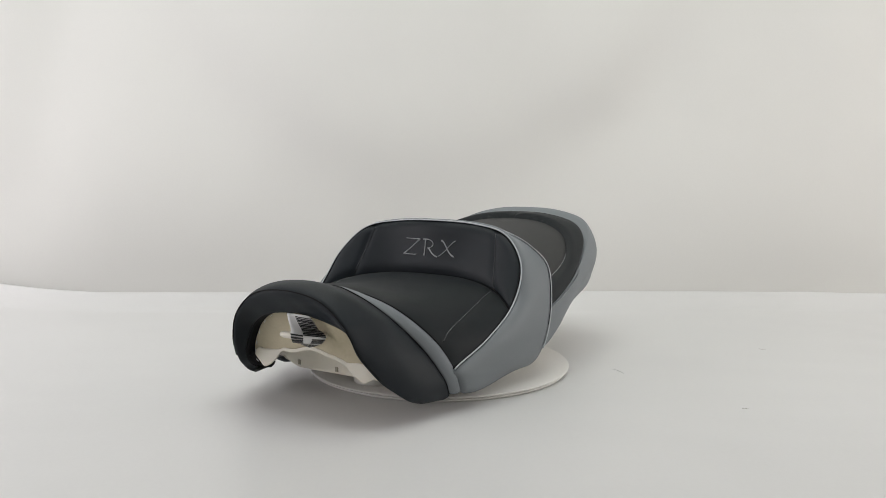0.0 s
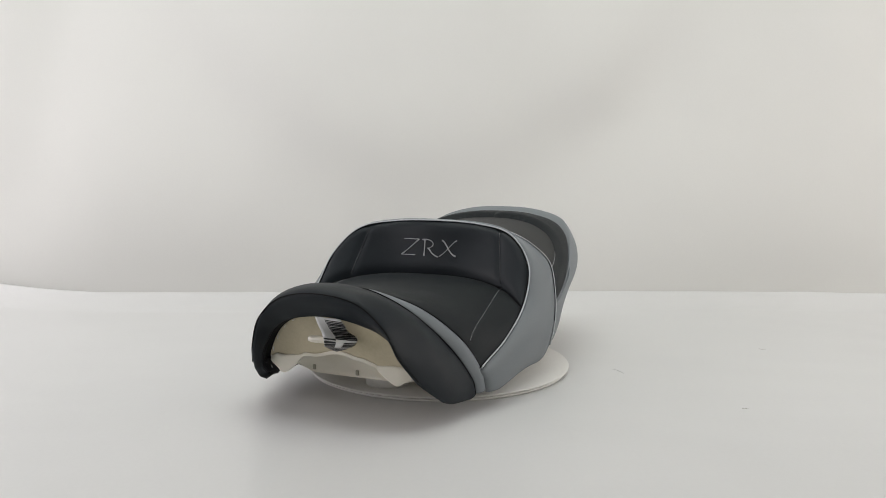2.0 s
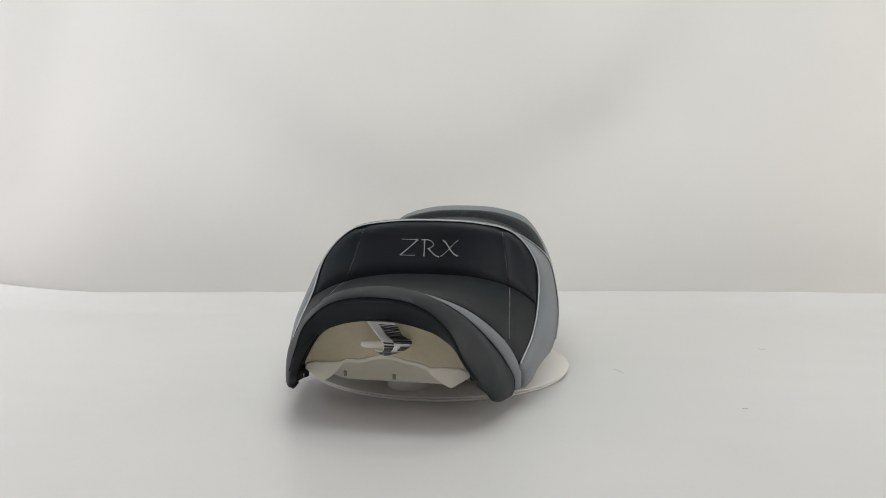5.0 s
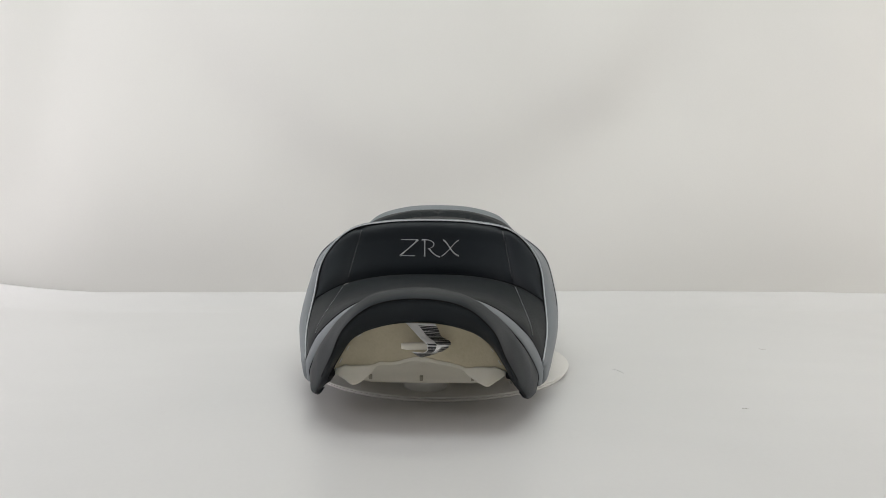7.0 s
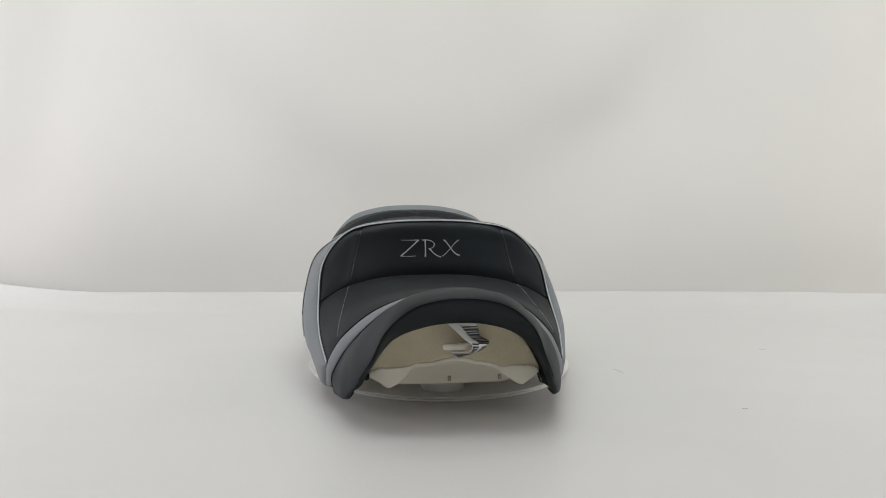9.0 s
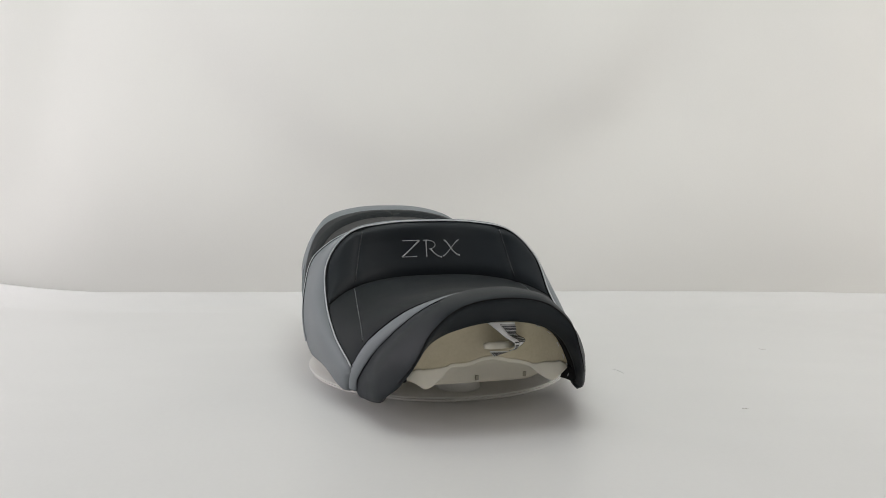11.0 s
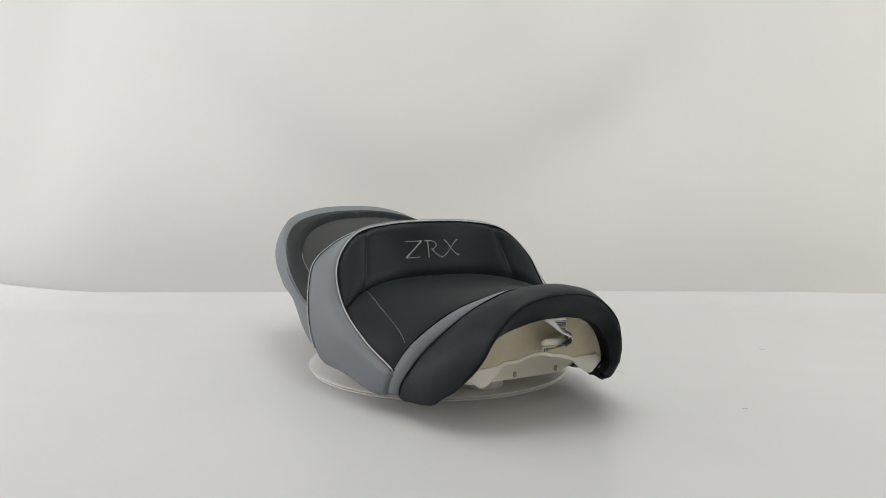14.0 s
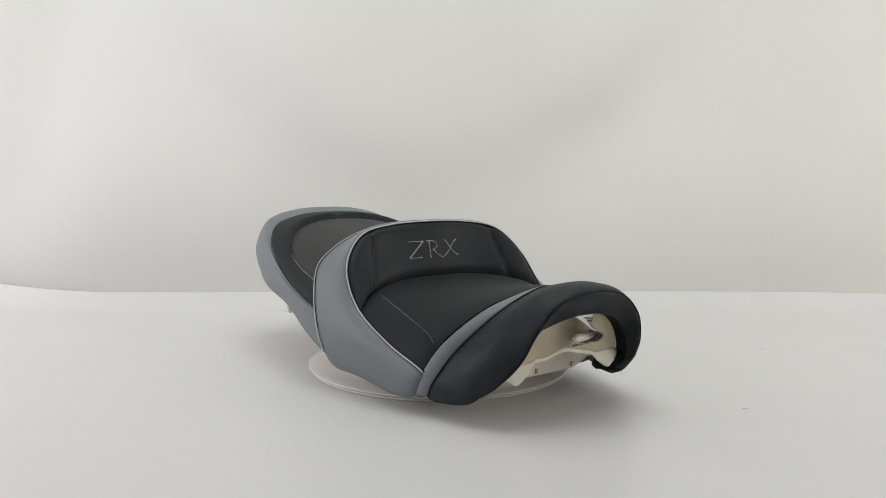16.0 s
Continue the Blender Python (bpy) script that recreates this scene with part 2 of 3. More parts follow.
def build_room():
    for name, lo, hi in (("wall_west", (-2.4, -2.7, -0.75), (-2.3, 1.9, 2.5)), ("wall_east", (2.3, -2.7, -0.75), (2.4, 1.9, 2.5)),
                         ("wall_south", (-2.4, -2.8, -0.75), (2.4, -2.7, 2.5))):
        # The unseen south wall is toned dark so little light bounces from behind.
        south = name == "wall_south"
        tagged(mesh_object(name, box(bmesh.new(), lo, hi), DIM_GREY if south else PAINT, False),
               "unseen studio wall, toned dark to cut its bounce" if south else "plain white painted studio wall", "wall", kind="structure")
    tagged(mesh_object("ceiling", box(bmesh.new(), (-2.4, -2.8, 2.5), (2.4, 1.9, 2.6)), PAINT, False), "plain white studio ceiling",
           "ceiling", kind="structure")


# ---- the turntable ----


def build_turntable():
    table = new("turntable")
    tagged(table, "low round white display turntable on the sheet", "turntable")
    part("base_plate", disc(0.1955, FLOOR_Z + 0.0006, -0.0008, 0.0008), PLATE, table)
    plate = part("top_plate", disc(0.1985, 0.0007, 0.0036, 0.0008, wobble=0.0006), PLATE, table)
    # Ring set back in the gap, darker than both plates.
    part("gap_ring", disc(0.1870, -0.0009, 0.0008, 0.0003), DIM_GREY, table)
    return table, plate


# ---- the seat: its seam lines, in metres from the turntable's middle, front towards -y ----
N = 73
PIPE = [(0, 0.006, 0.2172), (0.070, 0.012, 0.2137), (0.1252, 0.000, 0.2012), (0.1600, -0.022, 0.1615), (0.167, -0.063, 0.112),
        (0.164, -0.132, 0.078), (0.153, -0.196, 0.052)]
REAR_PIPE = [(0, 0.042, 0.212), (0.070, 0.038, 0.2115), (0.120, 0.028, 0.201), (0.152, 0.030, 0.184), (0.177, 0.032, 0.159),
             (0.189, 0.020, 0.120), (0.194, 0.004, 0.082), (0.191, -0.011, 0.047)]
BAND_IN = [(0, -0.248, 0.149), (0.078, -0.238, 0.134), (0.129, -0.213, 0.094), (0.153, -0.195, 0.052)]
BAND_OUT = [(0, -0.250, 0.151), (0.040, -0.262, 0.1495), (0.084, -0.254, 0.127), (0.1228, -0.228, 0.0835), (0.1455, -0.2087, 0.042),
            (0.147, -0.197, 0.019)]
CREASE = [(0, -0.013, 0.138), (0.068, -0.017, 0.136), (0.126, -0.040, 0.127), (0.167, -0.071, 0.109)]
NOSE_CREST = [(0, -0.300, 0.1640), (0.052, -0.300, 0.1555), (0.090, -0.288, 0.128), (0.121, -0.277, 0.086), (0.134, -0.260, 0.050),
              (0.138, -0.247, 0.025)]
NOSE_SEAM = [(0, -0.335, 0.1560), (0.050, -0.331, 0.1472), (0.0835, -0.327, 0.120), (0.100, -0.318, 0.085), (0.115, -0.298, 0.055),
             (0.128, -0.268, 0.028)]
NOSE_LIP = [(0, -0.315, 0.126), (0.042, -0.315, 0.121), (0.077, -0.304, 0.103), (0.099, -0.296, 0.071), (0.111, -0.283, 0.046),
            (0.121, -0.258, 0.030)]
PILLION = [(0, 0.323, 0.2145), (0.059, 0.319, 0.2115), (0.111, 0.310, 0.198), (0.139, 0.272, 0.176), (0.161, 0.209, 0.150),
           (0.179, 0.122, 0.122), (0.1878, 0.026, 0.1010), (0.176, -0.004, 0.097)]
PILLION_FOOT = [(0, 0.347, 0.148), (0.083, 0.338, 0.141), (0.138, 0.314, 0.122), (0.160, 0.248, 0.103), (0.171, 0.150, 0.087),
                (0.187, 0.058, 0.065), (0.190, -0.004, 0.047), (0.174, -0.020, 0.042)]
PAN_RIM = [(0, -0.284, 0.073), (0.014, -0.284, 0.072), (0.028, -0.284, 0.068), (0.049, -0.284, 0.067), (0.060, -0.284, 0.056),
           (0.072, -0.284, 0.046), (0.081, -0.284, 0.0430), (0.091, -0.282, 0.050), (0.104, -0.278, 0.058)]


def groove(g, k, start, end, bow, depth=0.0017, width=0.0060):
    """Pull a skin in along a stitched line and its mirror image; the line runs from (x, value) to (x, value)."""
    t = np.clip((g[..., k] - start[1]) / (end[1] - start[1]), 0, 1)
    line = start[0] + (end[0] - start[0]) * t + bow * np.sin(math.pi * t)
    return g - normals(g) * (depth * np.exp(-((np.abs(g[..., 0]) - line) / width) ** 2))[..., None]


BACK_LINE = ((0.1085, 0.2055), (0.1235, 0.130), 0.0)
SEAT_LINE = ((0.1245, -0.040), (0.1405, -0.2080), 0.0005)


def first_tip(w):
    """The row of the wrap at which the piping ends on the -x side."""
    return np.linalg.norm(w[:, 0] - np.array(PIPE[-1]) * (-1, 1, 1), axis=1).argmin()


def settle(g):
    """The flap on the -x side hangs a little higher than its twin."""
    g = np.array(g, float)
    g[..., 2] += 0.0018 * np.clip(-g[..., 0] / 0.11, 0, 1) * np.clip((0.11 - g[..., 2]) / 0.08, 0, 1)
    return g


def seat_panels(seat):
    pipe, crease = half(PIPE, 400), half(CREASE, 400)
    corner = fraction_near(pipe, (0.1665, -0.068, 0.109))
    shoulder = 0.34
    # sitting surface
    front = full(half(BAND_IN, N))
    back = full(resample(crease, N))
    right = cut(pipe, 1.0, corner, N)
    g = coons(front, back, right * (-1, 1, 1), right)
    u, v = np.linspace(-1, 1, g.shape[0])[:, None], np.linspace(0, 1, g.shape[1])[None, :]
    g[..., 2] -= 0.010 * np.sin(math.pi * v) * (1 - u ** 2)
    seat_grid = groove(puff(g, 0.007, 6), 1, *SEAT_LINE, 0.0010)
    part("seat_panel", sheet(seat_grid), BLACK_MATT, seat, "matt black vinyl sitting panel", thick=0.004)
    # backrest
    top = full(cut(pipe, 0.0, shoulder, N))
    side = cut(pipe, corner, shoulder, N)
    b = coons(back, top, side * (-1, 1, 1), side)
    back_grid = groove(puff(b, 0.011, 5), 2, *BACK_LINE)
    part("backrest_panel", sheet(back_grid), BLACK, seat, "stuffed black vinyl backrest panel", thick=0.004)
    # grey wrap from the front piping to the rear piping
    lower_a = half(PIPE + [(0.1548, -0.190, 0.037), (0.1545, -0.182, 0.021), (0.147, -0.176, 0.0185)], 110)
    lower_b = half(REAR_PIPE + [(0.182, -0.028, 0.026), (0.162, -0.050, 0.018)], 110)
    w = loft([full(lower_a), full(lower_b)], 15)
    u = np.abs(np.linspace(-1, 1, w.shape[0]))
    v = np.linspace(-1, 1, w.shape[1])
    swell = (0.0034 + 0.0026 * np.clip((u - 0.45) / 0.3, 0, 1))[:, None] * (np.clip(1 + v, 0, 2) ** 0.6 * np.clip(1 - v, 0, 2) ** 1.6)[None, :]
    swell = swell + (0.0030 * np.clip((u - 0.40) / 0.2, 0, 1) * np.clip((0.97 - u) / 0.2, 0, 1))[:, None] * (1 - v ** 2)[None, :]
    n = normals(w)
    out = np.sign((n * (w - np.array((0, -0.03, 0.06)))).sum(2, keepdims=True))
    w = w + n * out * swell[..., None]
    part("side_wrap", sheet(w), GREY, seat, "grey vinyl wrap round the backrest and sides", thick=0.004)
    skin_out = (n * out)[:, 0]
    cord_line = w[:, 0] + skin_out * 0.0013 + (0, -0.0005, 0)
    groove_back = w[:, 1] * 0.25 + w[:, 0] * 0.75 + skin_out * 0.0005
    groove_line = w[:, 0] + skin_out * 0.0004 + np.stack([-np.sign(w[:, 0, 0]) * 0.0016 * np.clip(np.abs(w[:, 0, 0]) / 0.12, 0, 1),
                                                         0 * w[:, 0, 0] - 0.0018, 0 * w[:, 0, 0]], 1)
    side_on = np.clip((np.abs(w[first_tip(w):w.shape[0] - first_tip(w), 0, 0]) - 0.07) / 0.06, 0, 1)
    first = first_tip(w)
    tip = w.shape[0] - 1 - first
    rear_line = w[:, -1] + (n * out)[:, -1] * 0.0008
    end = np.linalg.norm(w[:, -1] - np.array(REAR_PIPE[-1]), axis=1).argmin()
    rear_edge = w[:, -2] * 0.2 + w[:, -1] * 0.8 + (n * out)[:, -1] * 0.0005
    # front band
    inner = half(BAND_IN + [(0.1550, -0.190, 0.037), (0.1548, -0.182, 0.020)], 60)
    outer = half(BAND_OUT, 60)
    band = puff(loft([full(outer), full(inner)], 7), 0.002, 2, True)
    part("front_band", sheet(settle(band)), GREY, seat, "grey vinyl band behind the nose", thick=0.003)
    # nose
    tucks = ((0.145, -0.208, 0.0145), (0.134, -0.240, 0.0165), (0.125, -0.256, 0.0215), (0.119, -0.254, 0.0285))
    rows = [full(half(c + [t], 64)) for c, t in zip((BAND_OUT, NOSE_CREST, NOSE_SEAM, NOSE_LIP), tucks)]
    nose = loft(rows, 28)
    relief = np.array([[noise.noise((p[0] * 45, p[1] * 45, p[2] * 45)) for p in line] for line in nose])
    nose = nose + normals(nose) * (0.0007 * relief)[..., None]
    part("nose_cover", sheet(settle(nose)), BLACK, seat, "black vinyl nose cover arching over the opening", thick=0.004, core=(0, -0.26, 0.06))
    part("nose_seam", tube(settle(full(half(NOSE_SEAM[:5], 60))) + (0, -0.0006, 0.0006), 0.0008), DEEP_BLACK, seat, "fine black seam line")
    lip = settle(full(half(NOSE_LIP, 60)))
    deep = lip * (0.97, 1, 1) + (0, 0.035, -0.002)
    part("nose_lining", sheet(loft([lip + (0, 0.001, 0), 0.5 * (lip + deep) + (0, 0, 0.001), deep], 8)), DEEP_BLACK, seat,
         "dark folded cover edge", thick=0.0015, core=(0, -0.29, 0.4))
    # cords, and black tubes for the dark of grooves and crease
    part("front_piping", tube(cord_line[first:tip + 1], 0.0014 - 0.0003 * side_on), SILVER, seat, "thin silver piping")
    # Thin black tubes put in the dark of the grooves beside the piping.
    part("piping_groove", tube(groove_line[first:tip + 1], 0.0003 + 0.0008 * side_on), DEEP_BLACK, seat, "dark groove line along the piping")
    part("rear_piping", tube(rear_line[w.shape[0] - 1 - end:end + 1], 0.0011), SILVER, seat, "thin silver piping")
    part("piping_groove", tube(groove_back[first:tip + 1] * 0.6 + cord_line[first:tip + 1] * 0.4, 0.0002 + 0.0004 * side_on), DEEP_BLACK, seat, "dark groove line along the piping")
    part("piping_groove", tube(rear_edge[w.shape[0] + 9 - end:end - 9], 0.0004), DEEP_BLACK, seat, "dark groove line along the piping")
    part("band_cord", tube(settle(full(half(BAND_IN, 90))) + (0, 0.0005, 0.0006), 0.0009), DEEP_BLACK, seat)
    part("band_edge_cord", tube(settle(full(half(BAND_OUT, 90))) + (0, -0.0005, 0.0006), 0.0007), DEEP_BLACK, seat)
    # Black tube paints the shadow in the fold between seat and backrest.
    part("crease_shade", tube(full(half(CREASE, 90)) + (0, 0.0005, 0.0), 0.0008), DEEP_BLACK, seat)
    return seat_grid, back_grid


def pillion_panels(seat):
    edge = half(PILLION, 300)
    turn_at = 0.36
    rear = full(cut(edge, 0.0, turn_at, N))
    side = cut(edge, 1.0, turn_at, N)
    valley = half([(0, 0.036, 0.165), (0.090, 0.034, 0.158), (0.150, 0.014, 0.128), (0.176, -0.004, 0.097)], N)
    g = coons(full(valley), rear, side * (-1, 1, 1), side)
    u, v = np.linspace(-1, 1, g.shape[0])[:, None], np.linspace(0, 1, g.shape[1])[None, :]
    g[..., 2] += 0.016 * (1 - u ** 2) * np.sin(math.pi * v)
    plain = puff(g, 0.006, 10)
    reach = 0.81 * np.sqrt(np.clip(1 - (v / 0.87) ** 5, 0, 1))
    inside = np.clip((reach + 0.10 - np.abs(u)) / 0.14, 0, 1) * np.clip((0.95 - v) / 0.09, 0, 1)
    g[..., 2] -= 0.011 * inside * inside * (3 - 2 * inside)
    g = puff(g, 0.006, 10)
    part("pillion_panel", sheet(g), BLACK_MATT, seat, "black vinyl rear seat panel", thick=0.004)
    # inset panel with rounded rear corners
    nu, nv = g.shape[:2]
    inset = np.zeros((41, 60, 3))
    skin = plain + (0, 0, -0.0098)
    for j, t in enumerate(np.sin(np.linspace(0, math.pi / 2, 60)) * 0.87):
        wide = 0.785 * math.sqrt(max(0.0, 1 - (t / 0.872) ** 5))
        for i, e in enumerate(np.linspace(-1, 1, 41)):
            a, b = (e * wide + 1) / 2 * (nu - 1), t * (nv - 1)
            i0, j0 = min(int(a), nu - 2), min(int(b), nv - 2)
            fa, fb = a - i0, b - j0
            inset[i, j] = ((skin[i0, j0] * (1 - fa) + skin[i0 + 1, j0] * fa) * (1 - fb)
                           + (skin[i0, j0 + 1] * (1 - fa) + skin[i0 + 1, j0 + 1] * fa) * fb)
    part("pillion_insert", sheet(inset), SUEDE, seat, "charcoal textured inset panel", thick=0.002)
    rim = np.vstack([inset[0], inset[-1, ::-1]])
    part("insert_stitching", tube(resample(rim, 220) + (0, 0, 0.0002), 0.0004, sides=6), THREAD, seat, "grey topstitching")
    top, foot = full(half(PILLION, 100)), full(half(PILLION_FOOT, 100))
    mid = 0.5 * (top + foot)
    swell = mid + np.stack([np.sign(mid[:, 0]) * (0.013 * np.clip((top[:, 1] - 0.02) / 0.16, 0, 1) - 0.003) * np.clip(np.abs(mid[:, 0]) / 0.1, 0, 1), 0.024 * np.clip(mid[:, 1] / 0.3, 0, 1), 0.008 + 0 * mid[:, 0]], 1)
    back = np.clip((top[:, 1] - 0.02) / 0.25, 0, 1)
    rim = top + np.stack([np.sign(top[:, 0]) * 0.001 * back * np.clip(np.abs(top[:, 0]) / 0.1, 0, 1), 0.032 * back ** 2, 0.0075 * back], 1)
    part("pillion_skirt", sheet(loft([top, rim, swell, foot], 22)), GREY, seat, "grey vinyl skirt of the rear seat", thick=0.004)
    part("pillion_piping", tube(top[7:-7] + (0, 0.0, 0.0008), 0.0008), GREY, seat, "thin grey piping")
    part("pillion_cord", tube(top[12:-12] * (0.985, 1, 1) + (0, -0.002, 0.0006), 0.0012), DEEP_BLACK, seat)


def on_grid(g, x, k, value):
    """The place on a skin at that x where coordinate k takes the value; also its normal."""
    d = ((g[..., 0] - x) / 1.0) ** 2 + (g[..., k] - value) ** 2
    i, j = np.unravel_index(d.argmin(), d.shape)
    i, j = min(max(i, 1), g.shape[0] - 2), min(max(j, 1), g.shape[1] - 2)
    n = normals(g)[i, j]
    gu, gv = (g[i + 1, j] - g[i - 1, j]) / 2, (g[i, j + 1] - g[i, j - 1]) / 2
    m = np.array([[gu[0], gv[0]], [gu[k], gv[k]]])
    s = np.linalg.solve(m, [x - g[i, j, 0], value - g[i, j, k]])
    return g[i, j] + s[0] * gu + s[1] * gv, n


def stitch_row(name, g, k, start, end, bow, seat, pitch=0.0040):
    """Separate stitches along a line over a skin, from (x, value) to (x, value)."""
    pts = []
    for t in np.linspace(0.03, 0.955, 60):
        x = start[0] + (end[0] - start[0]) * t + bow * math.sin(math.pi * t)
        p, n = on_grid(g, x, k, start[1] + (end[1] - start[1]) * t)
        if pts and (np.linalg.norm(p - pts[-1]) > 0.006 or abs(p[0] - pts[-1][0]) > 0.0016):
            break
        pts.append(p + n * 0.0003)
    pts = np.array(pts)
    length = np.linalg.norm(np.diff(pts, axis=0), axis=1).sum()
    count = int(length / pitch)
    bm = bmesh.new()
    for i in range(count):
        q = cut(pts, (i + 0.12) / count, (i + 0.72) / count, 4)
        tube(q, [0.0003, 0.00048, 0.00048, 0.0003], bm, 6)
    part(name, bm, THREAD, seat, "row of pale grey stitches")
    part("stitch_fold", tube(pts - (0, 0, 0.0004), 0.0006, sides=6), DEEP_BLACK, seat)


STROKES = {
    "embroidered_zigzag": [((0.06, 0.97), (0.06, 0.99), (0.30, 0.96), (0.98, 0.98), 0.7), ((0.98, 0.98), (0.66, 0.64), (0.33, 0.32), (0.0, 0.03), 1.25),
                           ((0.0, 0.03), (0.30, 0.05), (0.62, 0.02), (0.82, 0.05), 0.7)],
    "embroidered_loop": [((0.16, 1.0), (0.17, 0.7), (0.18, 0.3), (0.17, 0.0), 1.2), ((0.0, 0.97), (0.5, 1.05), (0.78, 0.80), (0.62, 0.60), 0.85),
                         ((0.62, 0.60), (0.54, 0.50), (0.40, 0.47), (0.34, 0.47), 0.7), ((0.40, 0.47), (0.60, 0.20), (0.76, 0.04), (1.0, -0.02), 1.15)],
    "embroidered_cross": [((0.10, 0.95), (0.30, 1.0), (0.58, 0.10), (1.0, 0.06), 1.25), ((0.98, 0.97), (0.72, 0.88), (0.36, 0.20), (0.0, 0.02), 0.75)],
}


def embroidery(g, seat):
    """Three stitched marks on the backrest, each of a few flared strokes."""
    for (name, strokes), (x0, x1) in zip(STROKES.items(), ((-0.0471, -0.0191), (-0.0141, 0.0139), (0.0159, 0.0429))):
        bm = bmesh.new()
        for p0, p1, p2, p3, weight in strokes:
            pts, width = [], []
            for t in np.linspace(0, 1, 16):
                c = ((1 - t) ** 3, 3 * t * (1 - t) ** 2, 3 * t * t * (1 - t), t ** 3)
                a = sum(w * p[0] for w, p in zip(c, (p0, p1, p2, p3)))
                b = sum(w * p[1] for w, p in zip(c, (p0, p1, p2, p3)))
                p, n = on_grid(g, x0 + a * (x1 - x0), 2, 0.1645 + b * 0.0255)
                pts.append(p + n * 0.0003)
                width.append(0.00098 * weight * (0.75 + 0.35 * (2 * t - 1) ** 2))
            tube(pts, width, bm, 8)
        part(name, bm, THREAD, seat, "raised pale grey embroidered mark")


def underside(seat):
    rim = full(half(PAN_RIM, 60))
    lip = full(cut(half(NOSE_LIP, 200), 0.0, 0.76, 60)) * (0.985, 1, 1) + (0, 0.014, 0.003)
    along = np.abs(np.linspace(-1, 1, rim.shape[0]))[:, None]
    keep = 0.06 + 0.50 * np.clip((along - 0.45) / 0.35, 0, 1)
    wave = np.array([noise.noise((p[0] * 60, 1.7, 0.4)) for p in rim])
    rim[:, 2] += 0.0022 * wave - 0.0030 * np.exp(-((rim[:, 0] - 0.052) / 0.016) ** 2)
    split = keep * lip + (1 - keep) * rim + (0, 0.002, 0)
    hollow = 0.55 * lip + 0.45 * rim + (0, 0.003, 0)
    part("foam_block", sheet(loft([lip, hollow, 0.85 * split + 0.15 * rim + (0, 0.0004, 0)], 12)), FOAM, seat, "cream foam core seen in the nose opening", thick=0.005, core=(0, 0.2, 0.15))
    part("pan_apron", sheet(loft([split + (0, -0.0006, 0.001), 0.5 * (split + rim) + (0, -0.0004, 0), rim], 10)), PLASTIC, seat,
         "white plastic edge of the seat base", thick=0.0025, core=(0, 0.2, 0.15))
    # base pan: from the apron back under the seat to the tail
    def row(y, z, half_width, drop=0.0, bend=0.0):
        x = np.linspace(-1, 1, rim.shape[0])
        return np.stack([x * half_width, y + bend * np.abs(x) ** 4, z + drop * np.clip((np.abs(x) - 0.6) / 0.28, 0, 1) ** 1.5], 1)
    rows = [rim + (0, 0.004, 0.004), row(-0.258, 0.072, 0.112, -0.02), row(-0.239, 0.064, 0.108, -0.006), row(-0.2345, 0.050, 0.108, -0.002, 0.004),
            row(-0.2335, 0.0350, 0.107, 0.008, 0.006), row(-0.226, 0.0315, 0.106, 0.009, 0.006), row(-0.16, 0.0285, 0.120), row(-0.10, 0.0275, 0.140),
            row(0.00, 0.030, 0.160), row(0.12, 0.064, 0.158), row(0.24, 0.110, 0.135), row(0.318, 0.150, 0.085)]
    part("base_pan", sheet(loft(rows, 60)), PLASTIC, seat, "white moulded plastic seat base", thick=0.003, core=(0, 0, 0.4))
    # Slots are solid blocks; the shade of the recess is in their colour.
    for x, y, z in ((-0.001, -0.2358, 0.0385), (0.0630, -0.2350, 0.0390), (-0.0650, -0.2350, 0.0395)):
        part("slot", box(bmesh.new(), (x - 0.0022, y, z - 0.0034), (x + 0.0022, y + 0.006, z + 0.0034), 0.0008), SLOT, seat, "small block coloured as a shaded slot")
    for x in (-1, 1):
        bm = box(bmesh.new(), (x * 0.106 - 0.004, -0.284, 0.052), (x * 0.106 + 0.004, -0.270, 0.060), 0.0025)
        part("rubber_bumper", bm, DEEP_BLACK, seat, "black rubber bumper")
    bm = box(bmesh.new(), (-0.152, 0.185, 0.064), (-0.128, 0.215, 0.105), 0.004)
    part("hook", bm, PAPER, seat, "white plastic mounting hook")
    # peg with a creased paper label round it
    peg = half([(0.027, -0.284, 0.0985), (0.0245, -0.303, 0.0985), (0.012, -0.3150, 0.0988), (-0.004, -0.3170, 0.0989), (-0.0196, -0.3175, 0.0989)], 24, False)
    part("peg", tube(peg, [0.0043] * 21 + [0.0042, 0.0038, 0.0028], sides=14), PLASTIC, seat, "rounded white plastic peg")
    left = half([(-0.0154, -0.3120, 0.1256), (-0.006, -0.320, 0.118), (0.0030, -0.3260, 0.1100), (0.0115, -0.3360, 0.1040), (0.0080, -0.3280, 0.0940),
                 (-0.008, -0.303, 0.0885)], 40, False)
    right = half([(0.0190, -0.3117, 0.1240), (0.0225, -0.307, 0.116), (0.0255, -0.302, 0.107), (0.0365, -0.3014, 0.0993), (0.026, -0.297, 0.0885),
                  (0.0010, -0.2900, 0.079)], 40, False)
    tag = loft([left, 0.5 * (left + right) + (0, -0.0016, 0), right], 9)
    label = part("label", sheet(tag), PAPER, seat, "creased white paper label with black bars", thick=0.0005, core=(0, 0.3, 0.1))
    lift = normals(tag) * 0.0007
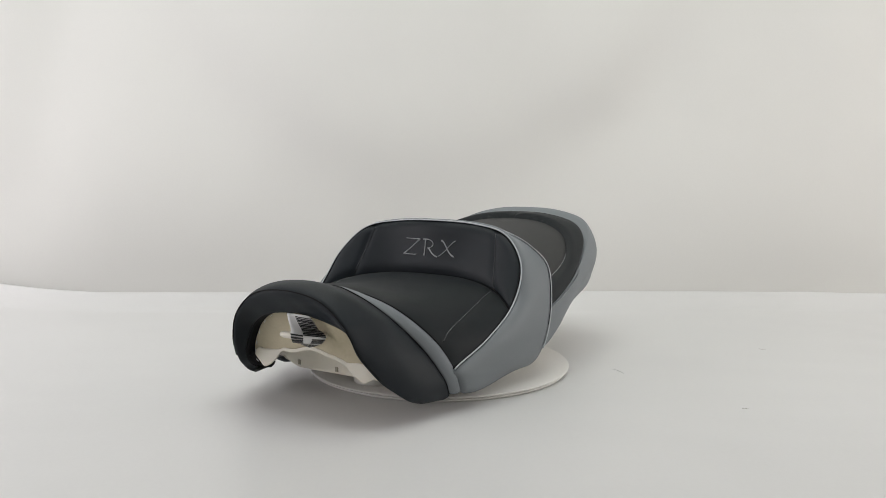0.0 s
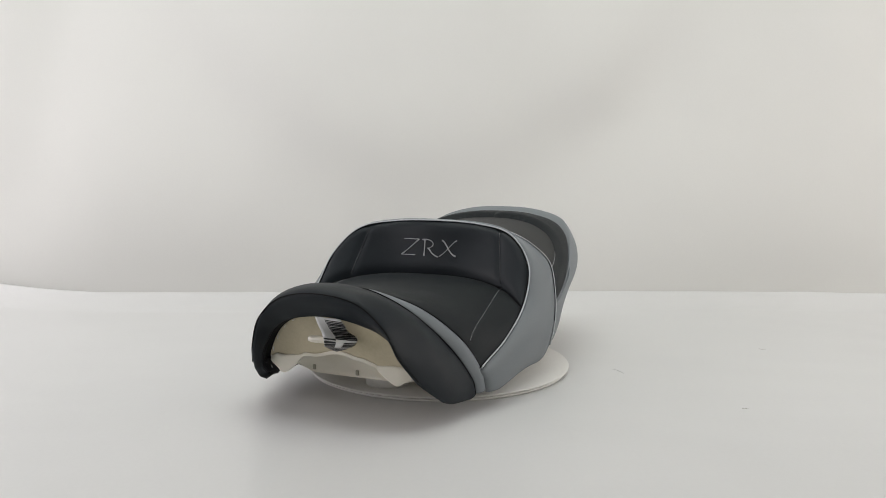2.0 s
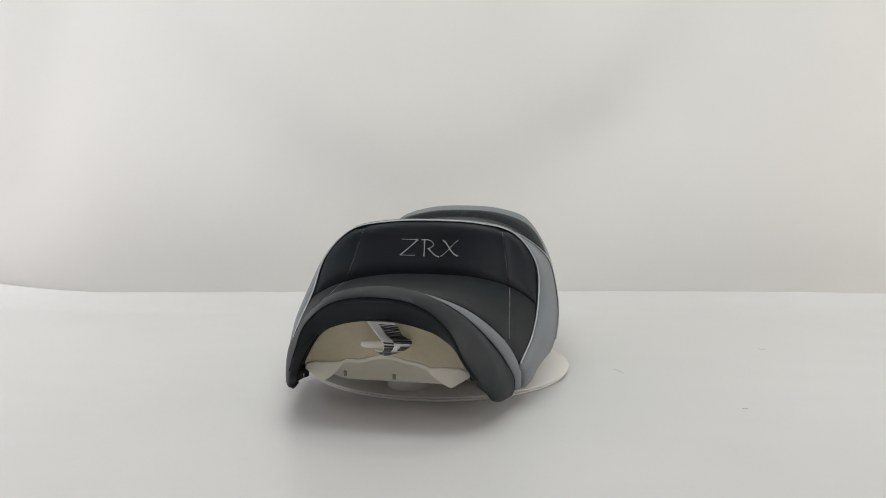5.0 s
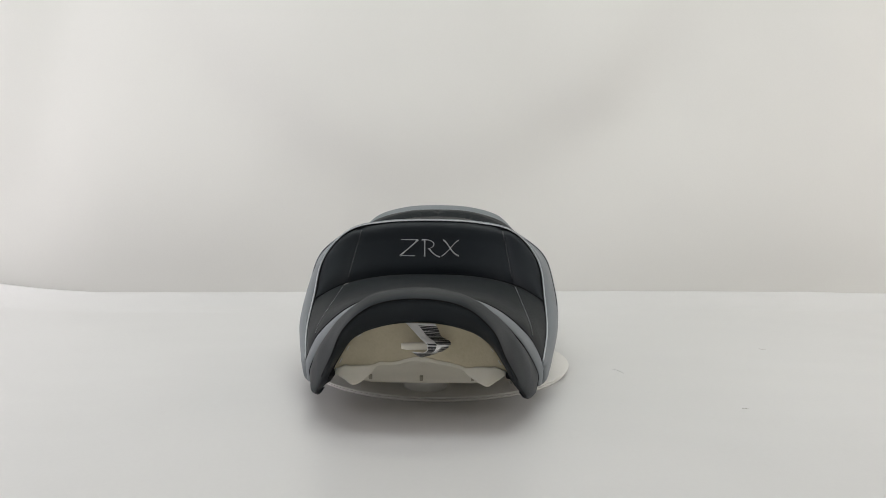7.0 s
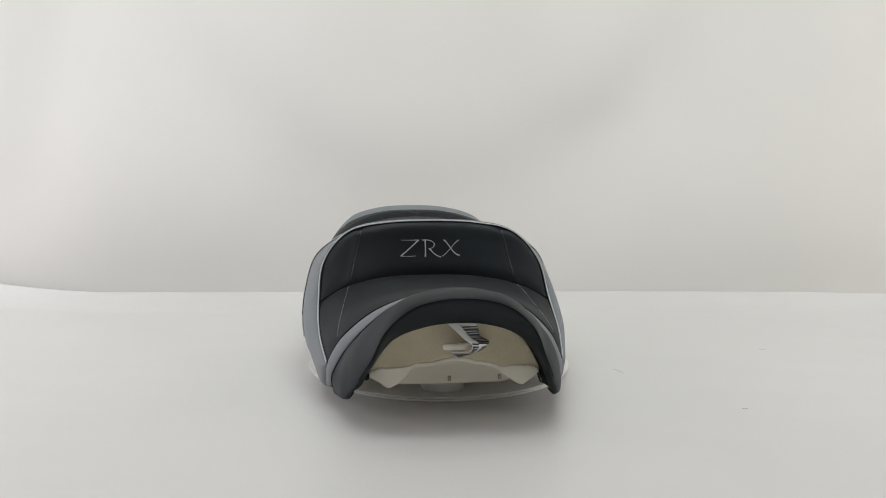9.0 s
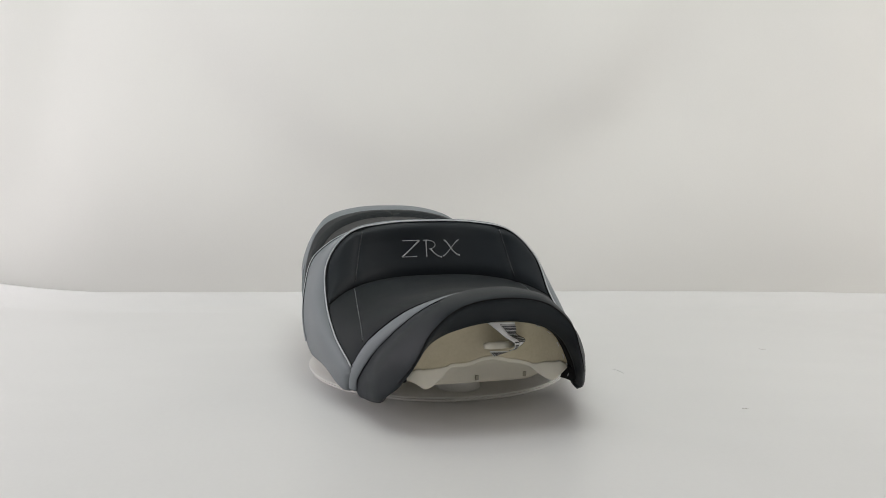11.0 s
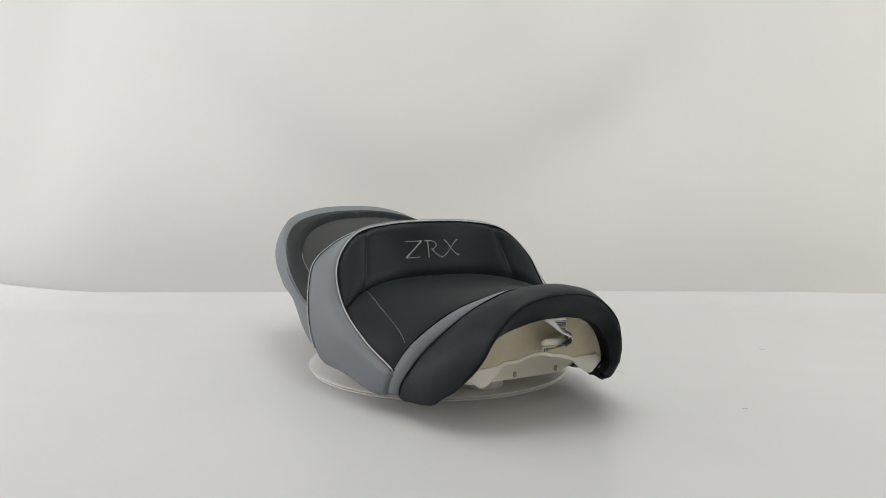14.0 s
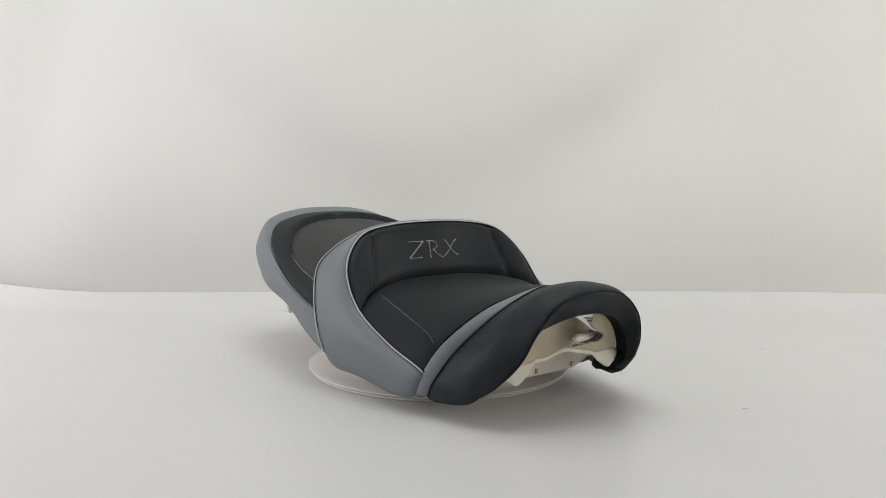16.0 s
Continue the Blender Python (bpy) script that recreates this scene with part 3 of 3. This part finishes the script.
    for i0, i1, j0, j1, count in ((2, 18, 3, 8, 13), (18, 25, 0, 3, 5), (20, 25, 5, 8, 4), (28, 38, 1, 8, 11)):
        stops = np.linspace(i0, i1, count * 2)
        for k in range(count):
            a, b = stops[2 * k], stops[2 * k] + (stops[1] - stops[0]) * (1.15 + 0.6 * ((k * 7) % 3) / 2)
            strip = []
            for s in (a, b):
                i = min(int(s), tag.shape[0] - 2)
                f = s - i
                for sign in (1, -1):
                    line = (tag + sign * lift)[i] * (1 - f) + (tag + sign * lift)[i + 1] * f
                    strip.append(line[j0:j1 + 1])
            bm = bmesh.new()
            for q0, q1 in ((strip[0], strip[2]), (strip[1], strip[3])):
                va, vb = [bm.verts.new(p) for p in q0], [bm.verts.new(p) for p in q1]
                for t in range(len(va) - 1):
                    bm.faces.new((va[t], vb[t], vb[t + 1], va[t + 1]))
            part("bar", bm, INK, label, smooth=False)
    # staples along the folded cover edge
    lip = half(NOSE_LIP, 60)
    for side in (-1, 1):
        for f in (0.30, 0.42, 0.54, 0.64, 0.74, 0.84):
            i = int(f * 58)
            p, q = lip[i] * (side * 0.968, 1, 1) + (0, 0.013, -0.0015), lip[i + 1] * (side * 0.968, 1, 1) + (0, 0.014, -0.0015)
            d = (q - p) / np.linalg.norm(q - p)
            part("staple", tube([p, p + d * 0.002, p + d * 0.007, p + d * 0.009], 0.0006, sides=6), STEEL, seat, "small steel staple")


def build_seat():
    seat = new("motorcycle_seat")
    tagged(seat, "black and grey vinyl motorcycle seat with silver piping on the turntable", "motorcycle seat")
    seat_grid, back_grid = seat_panels(seat)
    pillion_panels(seat)
    for side in (1, -1):
        (xa, za), (xb, zb), bow = BACK_LINE
        stitch_row("back_stitching", back_grid, 2, (side * (xa - (0.003 if side < 0 else 0)), za), (side * xb, zb), side * bow, seat)
        (xa, ya), (xb, yb), bow = SEAT_LINE
        stitch_row("seat_stitching", seat_grid, 1, (side * xa, ya), (side * xb, yb), side * bow, seat)
    embroidery(back_grid, seat)
    underside(seat)
    return seat


def build_riser():
    bm = disc(0.0300, 0.0038, 0.0285, 0.0012, 48, 0.0, (0.0, -0.150))
    ob = mesh_object("riser_block", bm, PLATE)
    return tagged(ob, "small round white riser between turntable and seat", "riser")


def build_lint(x, y, turn, length):
    q = [(0.5 * length * k, 0.0006 * math.sin(4 * k), 0.0007 + 0.0003 * k * k) for k in (-1, -0.5, 0, 0.5, 1)]
    ob = mesh_object("lint", tube(q, [0.0002, 0.0003, 0.0004, 0.0003, 0.0001], sides=6), LINT)
    ob.matrix_world = pose(x, y, sheet_height(x, y), 0, 0, turn)
    return tagged(ob, "tiny grey lint fibre lying on the white sheet", "lint", "lint on the sheet")


build_floor()
build_backdrop()
build_room()
turntable, top_plate = build_turntable()
seat = build_seat()
riser = build_riser()
build_lint(0.547, 0.110, -25, 0.011)
build_lint(0.394, -0.215, 8, 0.010)

# ---- what moves ----
TURNS = [(0, -31.04), (2, -22.98), (4, -14.66), (6, -6.18), (8, 2.37), (10, 10.92), (12, 19.37), (14, 27.80), (16, 36.0)]
OFFSET = -0.0128


def motions():
    rows = [(t, pose(OFFSET * math.cos(radians(a)), OFFSET * math.sin(radians(a)), 0, 0, 0, a)) for t, a in TURNS]
    walk(seat, rows)
    walk(top_plate, [(t, pose(0, 0, 0, 0, 0, a)) for t, a in TURNS])
    walk(riser, rows)


motions()
